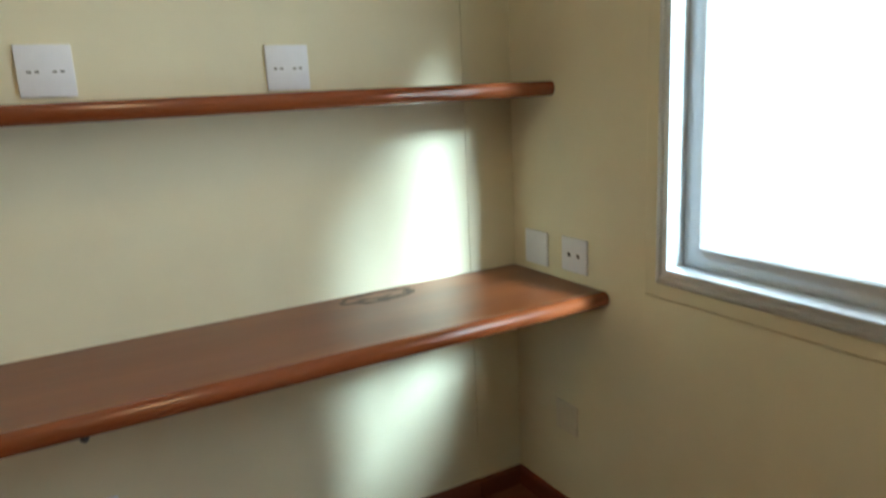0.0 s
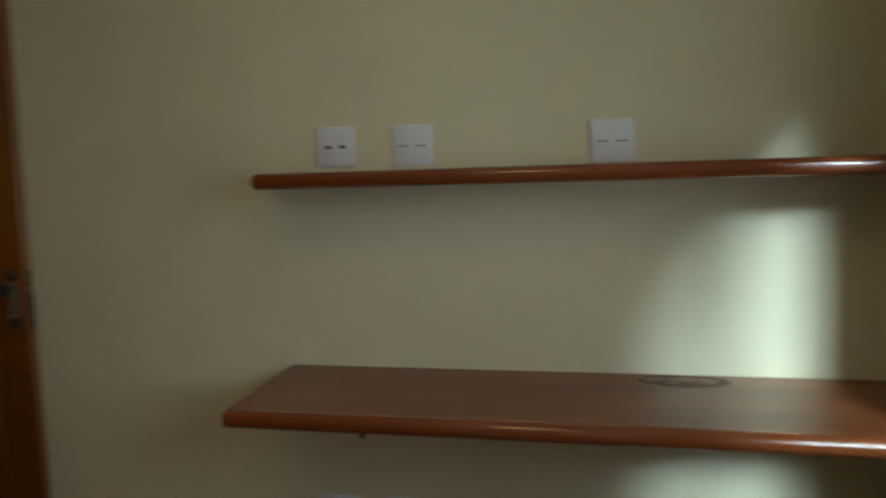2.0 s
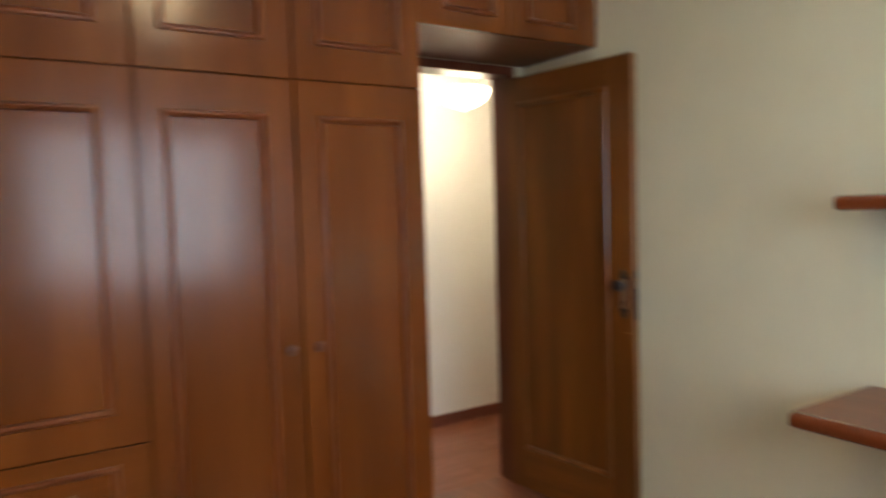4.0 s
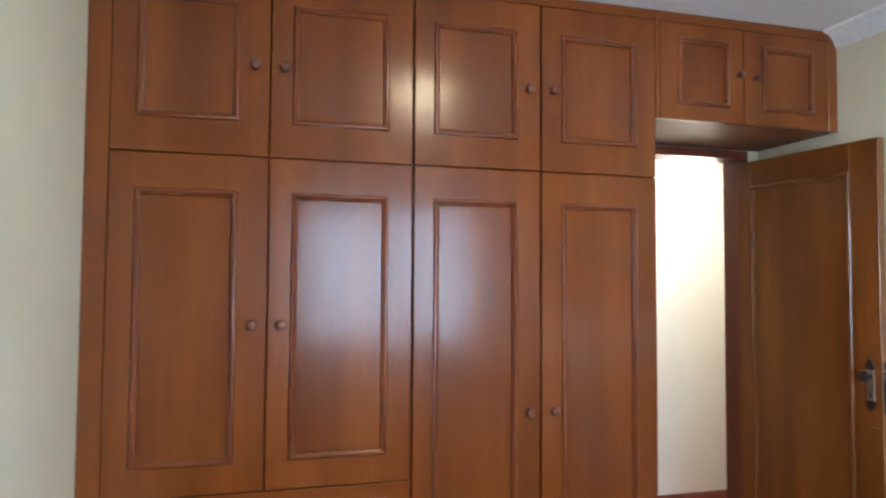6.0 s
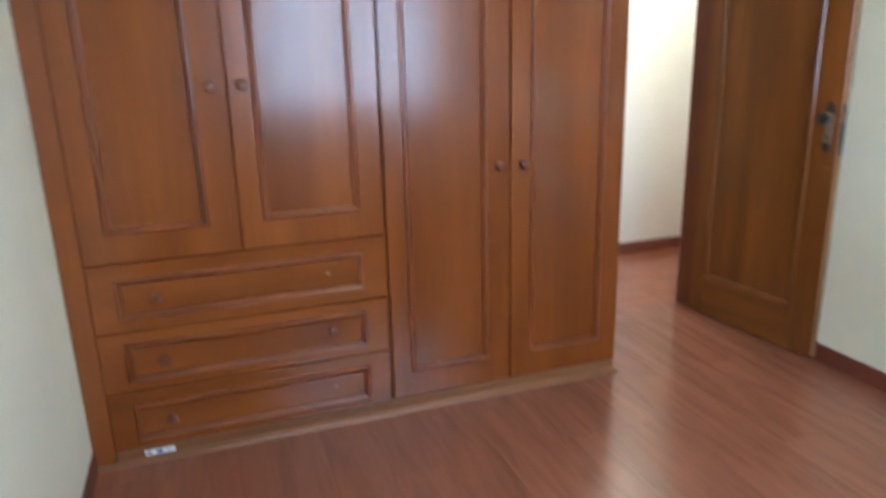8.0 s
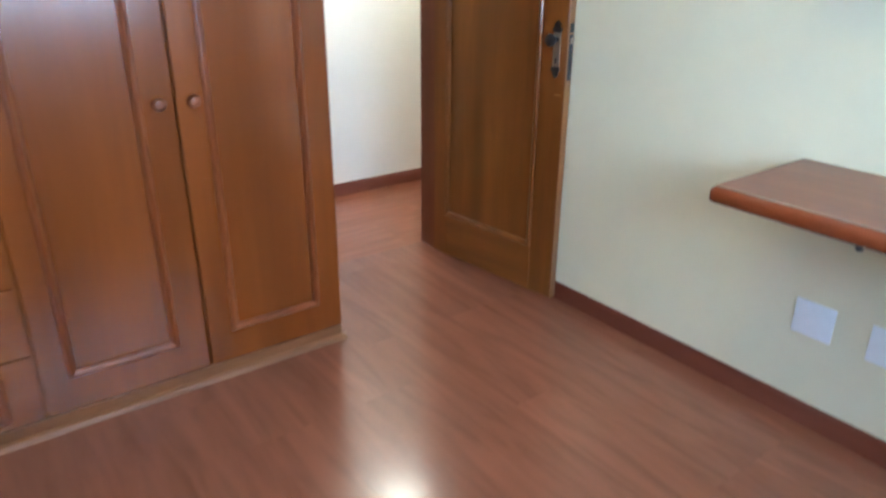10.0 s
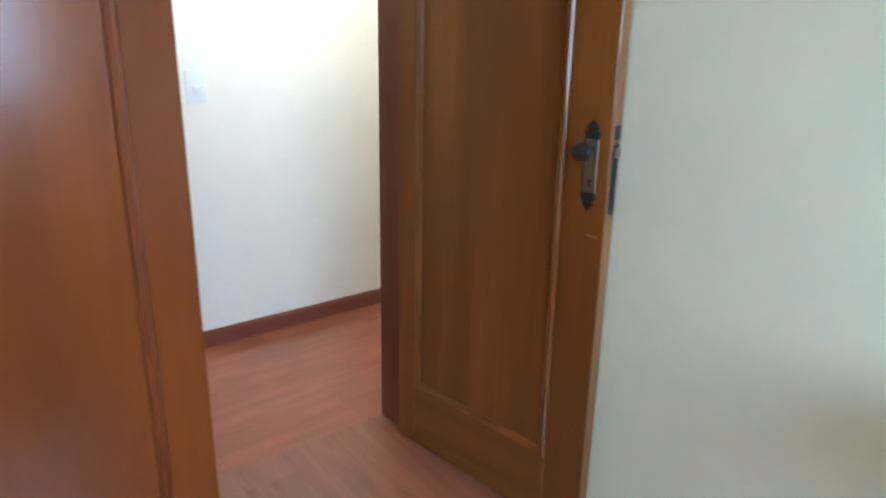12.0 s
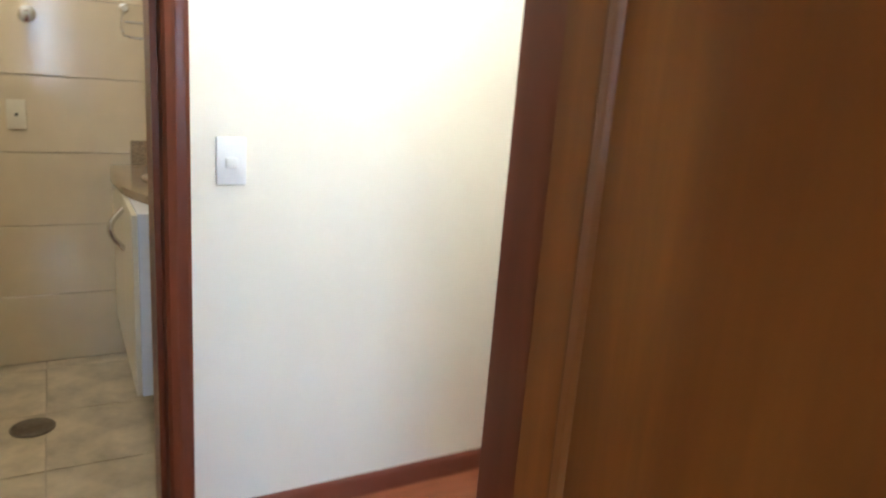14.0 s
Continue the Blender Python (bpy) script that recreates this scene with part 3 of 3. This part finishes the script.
bmesh.ops.recalc_face_normals(bm, faces=bm.faces)
part("finial", bm, BLACK_IRON, plate, "black iron leaf-shaped ends")
bm = bmesh.new()
turned(bm, [(0.010, -0.004), (0.009, -0.022), (0.012, -0.028), (0.021, -0.032), (0.024, -0.040), (0.021, -0.048), (0.009, -0.053)], 24, "y", (hx - 0.002, 0, 1.058))
part("door_knob", bm, BLACK_IRON, plate, "round dark iron knob")
part("keyhole", box_bm(hx - 0.003, hx + 0.003, -0.0048, -0.0041, 0.972, 0.990), HOLE, plate)
bm = bmesh.new()
for zc in (0.25, 1.02, 1.80):
    turned(bm, [(0.006, zc - 0.04), (0.006, zc + 0.04)], 10, "z", (-0.004, 0.030, 0))
part("hinge", bm, NICKEL, door)

part("scratch", box_bm(dw - 0.045, dw - 0.012, -0.0004, 0.0001, 0.852, 0.857), DOOR_EDGE, leaf, "short pale scratch")

# door frame
dfr = tagged(thing("door_frame", (0, BACK, 0), "red-brown varnished door frame of the bedroom", "door frame"), kind="structure")
part("jamb", box_bm(0.807, 0.8495, -0.004, 0.133, 0, 2.098, bevel=0.002), FRAME, dfr)
part("jamb", box_bm(0.0065, 0.048, -0.004, 0.133, 0, 2.098, bevel=0.002), FRAME, dfr)
part("header", box_bm(0.0485, 0.8065, -0.004, 0.133, 2.056, 2.098, bevel=0.002), FRAME, dfr)
strike = part("strike_plate", box_bm(0.0068, 0.0180, -0.0060, -0.0041, 0.905, 1.030, bevel=0.0005), CHROME, dfr, "worn metal strike plate")
part("lip", box_bm(0.0085, 0.0330, -0.0085, -0.0062, 0.985, 1.025, bevel=0.001), DOOR_EDGE, strike, "pale worn lip of the strike plate")

# bathroom door frame
bfr = tagged(thing("bath_door_frame", (0, HALL_N, 0), "red-brown varnished moulded frame of the bathroom door", "door frame"), kind="structure")
CASE_P = [(0.0, 0.0), (0.0, 0.010), (0.010, 0.016), (0.024, 0.012), (0.034, 0.012), (0.044, 0.020), (0.056, 0.022), (0.066, 0.016), (0.072, 0.0)]
for s, x, nm in ((-1, 0.446, "casing"), (1, -0.40, "casing")):
    bm = bmesh.new()
    sweep(bm, [((x, 0, 0), (s, 0, 0), (0, -1, 0)), ((x, 0, 2.09), (s, 0, 0), (0, -1, 0))], CASE_P)
    part(nm, bm, FRAME, bfr)
bm = bmesh.new()
sweep(bm, [((-0.328, 0, 2.09), (0, 0, -1), (0, -1, 0)), ((0.374, 0, 2.09), (0, 0, -1), (0, -1, 0))], CASE_P)
part("casing", bm, FRAME, bfr)
part("jamb", box_bm(0.358, 0.399, 0.001, 0.119, 0.004, 2.06), FRAME, bfr)
part("jamb", box_bm(-0.359, -0.318, 0.001, 0.119, 0.004, 2.06), FRAME, bfr)
part("header", box_bm(-0.359, 0.399, 0.001, 0.119, 2.061, 2.099), FRAME, bfr)

# ---- wall shelves ----


def shelf(name, x0, z1, thick, label):
    """A board along the shelf wall with a rounded front edge and a rounded free end."""
    ob = thing(name, (RIGHT, -1.145, z1), label, "shelf", "shelves on the wall")
    depth = RIGHT - x0
    length = SOUTH + 1.146
    nose = 0.030
    part("board", box_bm(-depth + nose, -0.0005, length, -0.002, -thick, -0.0004, bevel=0.001), SHELF, ob)
    # the front edge: a half-round bar, rounded off at the free end
    n = 9
    prof = [(-depth + nose - 0.0004, 0.0)]
    for i in range(n + 1):
        a = math.pi * i / n
        prof.append((-depth + thick * 0.5 * (1 - math.sin(a)), -thick / 2 + thick / 2 * math.cos(a)))
    prof.append((-depth + nose - 0.0004, -thick))
    bm = bmesh.new()

    def ring(y, cut):
        k = 1 - cut / (thick / 2) * 0.55
        return [bm.verts.new((max(a, -depth + cut), y, -thick / 2 + (b + thick / 2) * k)) for a, b in prof]
    rings = [ring(0.0, 0.012), ring(-0.004, 0.005), ring(-0.012, 0.0), ring(length, 0.0)]
    for r0, r1 in zip(rings, rings[1:]):
        for i in range(len(prof)):
            j = (i + 1) % len(prof)
            bm.faces.new((r0[i], r0[j], r1[j], r1[i]))
    bm.faces.new(rings[0])
    bm.faces.new(rings[-1])
    bmesh.ops.recalc_face_normals(bm, faces=bm.faces)
    part("front_edge", bm, SHELF_EDGE, ob, "glossy rounded front edge")
    return ob


upper = shelf("wall_shelf", 0.683, 1.417, 0.045, "narrow red-brown varnished wall shelf with a rounded front edge")
lower = shelf("wall_desk", 0.452, 0.821, 0.045, "deep red-brown varnished wall desk board with a water stain")
lower["category"] = "desk"
bm = bmesh.new()
turned(bm, [(0.004, 0.0), (0.008, -0.006), (0.009, -0.014), (0.005, -0.018)], 12, "z", (-0.42, -0.36, -0.045))
part("peg", bm, BLACK_IRON, lower, "small dark peg under the front edge")
rnd = random.Random(4)
bm = bmesh.new()


def smear(points, width):
    prev = None
    for i, (x, y) in enumerate(points):
        w = width * rnd.uniform(0.5, 1.2) * (0.4 if i in (0, len(points) - 1) else 1)
        cur = (bm.verts.new((x - w, y, 0.0007)), bm.verts.new((x + w, y + rnd.uniform(-0.004, 0.004), 0.0007)))
        if prev:
            bm.faces.new((prev[0], prev[1], cur[1], cur[0]))
        prev = cur


loop = [(-0.062 + (0.042 + rnd.uniform(-0.006, 0.006)) * math.cos(a), -1.165 + (0.115 + rnd.uniform(-0.008, 0.008)) * math.sin(a)) for a in (i / 26 * 2 * math.pi for i in range(27))]
smear(loop[:11], 0.013)
smear(loop[10:20], 0.016)
smear(loop[20:], 0.010)
smear([(-0.075 - 0.008 * math.sin(i * 0.9), -1.06 - 0.15 * i / 12) for i in range(13)], 0.012)
smear([(-0.045 - 0.03 * i / 5, -1.262 - 0.02 * math.sin(i)) for i in range(6)], 0.011)
part("stain", bm, STAIN, lower, "dark dried water stain")

# ---- socket and switch plates ----


def wall_plate(name, place, turn, w, h, holes, label, category, group="", material=PLASTIC):
    """A plate whose front looks to -y before it is turned."""
    ob = thing(name, place, label, category, group, turn)
    pl = part("plate", box_bm(-w / 2, w / 2, -0.009, 0.0, -h / 2, h / 2, bevel=0.003, segments=2), material, ob)
    for hx_, hz_, hw_, hh_ in holes:
        part("hole", box_bm(hx_ - hw_, hx_ + hw_, -0.0100, -0.0088, hz_ - hh_, hz_ + hh_), HOLE, pl)
    return ob


EAST, SOUTH_T = -math.pi / 2, math.pi
four = [(sx * 0.026 + d, -0.002, 0.0045, 0.0022) for sx in (-1, 1) for d in (-0.008, 0.008)]
two = [(sx * 0.022, -0.002, 0.009, 0.0045) for sx in (-1, 1)]
for y, z, hs in ((-1.317, 1.494, two), (-1.553, 1.490, four), (-2.122, 1.483, four)):
    wall_plate("socket_plate", (RIGHT, y, z), EAST, 0.118, 0.118, hs, "white square socket plate above the wall shelf", "socket", "socket plates over the shelf")
for y in (-1.277, -1.495):
    wall_plate("blank_plate", (RIGHT, y, 0.352), EAST, 0.120, 0.112, [], "white blank cover plate under the wall desk", "cover plate", "cover plates under the desk")
wall_plate("socket_plate", (0.597, SOUTH, 0.905), SOUTH_T, 0.112, 0.105, [(-0.02, 0, 0.006, 0.006), (0.02, 0, 0.006, 0.006)], "white socket plate on the window wall beside the desk", "socket")
wall_plate("blank_plate", (0.781, SOUTH, 0.900), SOUTH_T, 0.112, 0.110, [], "white blank plate on the window wall near the corner", "cover plate")
wall_plate("blank_plate", (0.640, SOUTH, 0.365), SOUTH_T, 0.10, 0.10, [], "white blank plate low on the window wall", "cover plate", material=PLASTIC_CREAM)
sw = wall_plate("light_switch", (0.548, HALL_N, 1.090), 0.0, 0.077, 0.125, [], "white light switch plate on the hall wall", "light switch")
part("rocker", box_bm(-0.016, 0.016, -0.018, -0.0085, -0.018, 0.010, bevel=0.004, segments=2), PLASTIC, sw)

# ---- lamps ----


def bowl_lamp(name, place, r, h, top, label, material):
    """An opal glass bowl under a ceiling rose; place is the bowl's lowest point."""
    ob = thing(name, place, label, "ceiling lamp")
    bm = bmesh.new()
    outer = [(r * math.sin(a), h * (1 - math.cos(a))) for a in (i / 10 * math.pi / 2 for i in range(1, 11))]
    innr = [(q - 0.006, z + 0.004) for q, z in reversed(outer)]
    turned(bm, outer + innr, 40)
    part("bowl", bm, material, ob, "lit warm opal glass bowl")
    bm = bmesh.new()
    turned(bm, [(0.007, -0.022), (0.012, -0.014), (0.010, -0.004), (0.006, h), (0.006, top - 0.02), (0.05, top - 0.02), (0.055, top - 0.001)], 20)
    part("rod", bm, CHROME, ob, "thin metal rod with a finial")
    return ob


bowl_lamp("hall_lamp", (0.88, 1.0, 1.965), 0.145, 0.105, HALL_CEIL - 1.965, "lit opal glass bowl lamp hanging in the hall", HALL_GLASS)
bowl_lamp("bedroom_lamp", (-0.6, -1.45, 2.43), 0.15, 0.085, CEILING - 2.43, "lit opal glass bowl lamp on the bedroom ceiling", LAMP_GLASS)

# ---- bathroom things ----
van = thing("vanity_cabinet", (0.352, 2.09, 0.186), "white lacquered hanging vanity cabinet with a chrome handle", "cabinet")
part("body", box_bm(0.018, 0.55, 0.0, 0.878, 0.0, 0.65, bevel=0.002), VANITY_WHITE, van)
for k in range(2):
    d = part("door", box_bm(0.0, 0.0172, 0.004 + 0.438 * k, 0.436 + 0.438 * k, 0.003, 0.645, bevel=0.002), PLASTIC_CREAM, van, "cream cabinet door")
    if k:
        continue
    bm = bmesh.new()
    tube(bm, [(-0.048 * math.sin(i / 10 * math.pi), 0.30, 0.455 + 0.155 * i / 10) for i in range(11)], 0.011)
    part("handle", bm, CHROME, d, "bowed chrome handle")
top = thing("granite_counter", (0.352, 2.97, 0.838), "brown granite vanity top with a rounded front edge", "worktop")
bm = bmesh.new()
edge = [(0.60, 0.0), (-0.005, 0.0), (-0.02, -0.25)]
edge += [(0.60 - 0.62 * math.cos(a) * 0.98, -0.42 - 0.66 * math.sin(a)) for a in (i / 14 * math.pi / 2 for i in range(1, 15))]
v0 = [bm.verts.new((x, y, 0.0)) for x, y in edge]
v1 = [bm.verts.new((x, y, 0.030)) for x, y in edge]
bm.faces.new(v0)
bm.faces.new(v1)
for i in range(len(edge)):
    j = (i + 1) % len(edge)
    bm.faces.new((v0[i], v0[j], v1[j], v1[i]))
bmesh.ops.recalc_face_normals(bm, faces=bm.faces)
part("slab", bm, GRANITE, top)
part("backsplash", box_bm(0.078, 0.60, -0.022, -0.001, 0.0305, 0.138, bevel=0.001), GRANITE, top)
basin = thing("wash_basin", (0.62, 2.60, 0.868), "white ceramic wash basin set into the vanity top", "basin")
bm = bmesh.new()
turned(bm, [(0.165, 0.0), (0.172, 0.010), (0.160, 0.014), (0.150, 0.006), (0.10, 0.003), (0.03, 0.002)], 32)
part("bowl", bm, CERAMIC, basin)
bm = bmesh.new()
turned(bm, [(0.168, 0.0), (0.185, 0.0005), (0.186, 0.004), (0.176, 0.0095), (0.171, 0.0095)], 32)
part("rim", bm, NICKEL, basin, "brown rim round the bowl")
ring = thing("towel_ring", (0.422, 2.97, 1.517), "chrome towel holder with a long rounded loop", "towel holder")
bm = bmesh.new()
turned(bm, [(0.020, 0.0), (0.020, -0.008), (0.010, -0.014), (0.009, -0.045), (0.013, -0.050)], 18, "y")
part("mount", bm, CHROME, ring)
bm = bmesh.new()
tube(bm, [(0.0, -0.045, 0.0), (-0.012, -0.045, -0.03), (-0.016, -0.045, -0.075), (-0.006, -0.045, -0.108), (0.03, -0.045, -0.116), (0.22, -0.045, -0.116), (0.25, -0.045, -0.10), (0.25, -0.045, -0.07), (0.22, -0.045, -0.054), (0.0, -0.045, -0.054)], 0.005)
part("loop", bm, CHROME, ring)
wall_plate("bath_socket", (0.016, BATH_N, 1.070), 0.0, 0.068, 0.116, [(0, 0.0, 0.006, 0.006)], "cream socket plate on the bathroom tiles", "socket", material=PLASTIC_CREAM)
valve = thing("shower_valve", (0.075, BATH_N, 1.46), "small chrome valve with a round handle on the tiles", "valve")
bm = bmesh.new()
turned(bm, [(0.034, 0.0), (0.032, -0.008), (0.014, -0.014), (0.012, -0.040), (0.026, -0.046), (0.026, -0.058), (0.010, -0.064)], 20, "y")
part("handle", bm, CHROME, valve)
drain = thing("floor_drain", (0.022, 2.35, 0.0), "round grey metal floor drain in the tiles", "drain")
bm = bmesh.new()
turned(bm, [(0.074, 0.0), (0.074, 0.004), (0.067, 0.005), (0.062, 0.002), (0.004, 0.002)], 28)
part("cover", bm, plain("tarnished_metal", (0.20, 0.17, 0.13), 0.4, 0.6, speck=0.2), drain)

# ---- pieces: bathroom tiles ----


def pieces(name, parent_name, material, cells, gap, bevel):
    """Boards or tiles (x0, x1, y0, y1, z0, z1); alike sizes share a mesh."""
    host = bpy.data.objects[parent_name]
    known = {}
    for x0, x1, y0, y1, z0, z1 in cells:
        key = (round(x1 - x0, 3), round(y1 - y0, 3), round(z1 - z0, 3))
        if key not in known:
            a, b, c = ((x1 - x0) / 2, (y1 - y0) / 2, (z1 - z0) / 2)
            thin = min(a, b, c)
            ga, gb_, gc = (gap / 2 if q > thin else 0 for q in (a, b, c))
            known[key] = mesh_of(name, box_bm(-a + ga, a - ga, -b + gb_, b - gb_, -c + gc, c - gc, bevel=bevel), material)
        ob = new(name, known[key])
        ob.parent = host
        ob.location = ((x0 + x1) / 2, (y0 + y1) / 2, (z0 + z1) / 2)


ZR = [0.0, 0.305, 0.612, 0.919, 1.226, 1.533, 1.84, 2.147, 2.4]
XR = [-0.8, -0.15, 0.66, 1.0]
pieces("tile", "bath_wall_north", TILE, [(a, b, BATH_N, BATH_N + 0.008, c, d) for a, b in zip(XR, XR[1:]) for c, d in zip(ZR, ZR[1:])], 0.004, 0.0012)
YR = [1.65, 2.03, 2.46, 2.89, 2.97]
XF = [-0.8, -0.365, 0.065, 0.495, 0.925, 1.0]
pieces("tile", "bath_floor", STONE, [(a, b, c, d, -0.008, 0.0) for a, b in zip(XF, XF[1:]) for c, d in zip(YR, YR[1:])], 0.004, 0.001)

# ---- pieces: laminate planks ----
rnd = random.Random(9)
cells = []
W, L = 0.193, 1.22
x = LEFT
while x < RIGHT - 0.001:
    x1 = min(x + W, RIGHT)
    y = SOUTH - rnd.choice((0.0, 0.305, 0.61, 0.915))
    while y < HALL_S:
        y0, y1 = max(y, SOUTH), min(y + L, HALL_S)
        if y1 - y0 > 0.02:
            cells.append((x, x1, y0, y1, -0.010, 0.0))
        y += L
    x = x1
pieces("plank", "floor", PLANK_Y, cells, 0.0003, 0.0)
cells = []
y = HALL_S
while y < HALL_N - 0.001:
    y1 = min(y + W, HALL_N)
    x = -1.4 - rnd.choice((0.0, 0.305, 0.61, 0.915))
    while x < 2.6:
        x0, x1 = max(x, -1.4), min(x + L, 2.6)
        if x1 - x0 > 0.02:
            cells.append((x0, x1, y, y1, -0.010, 0.0))
        x += L
    y = y1
pieces("plank", "hall_floor", PLANK_X, cells, 0.0003, 0.0)
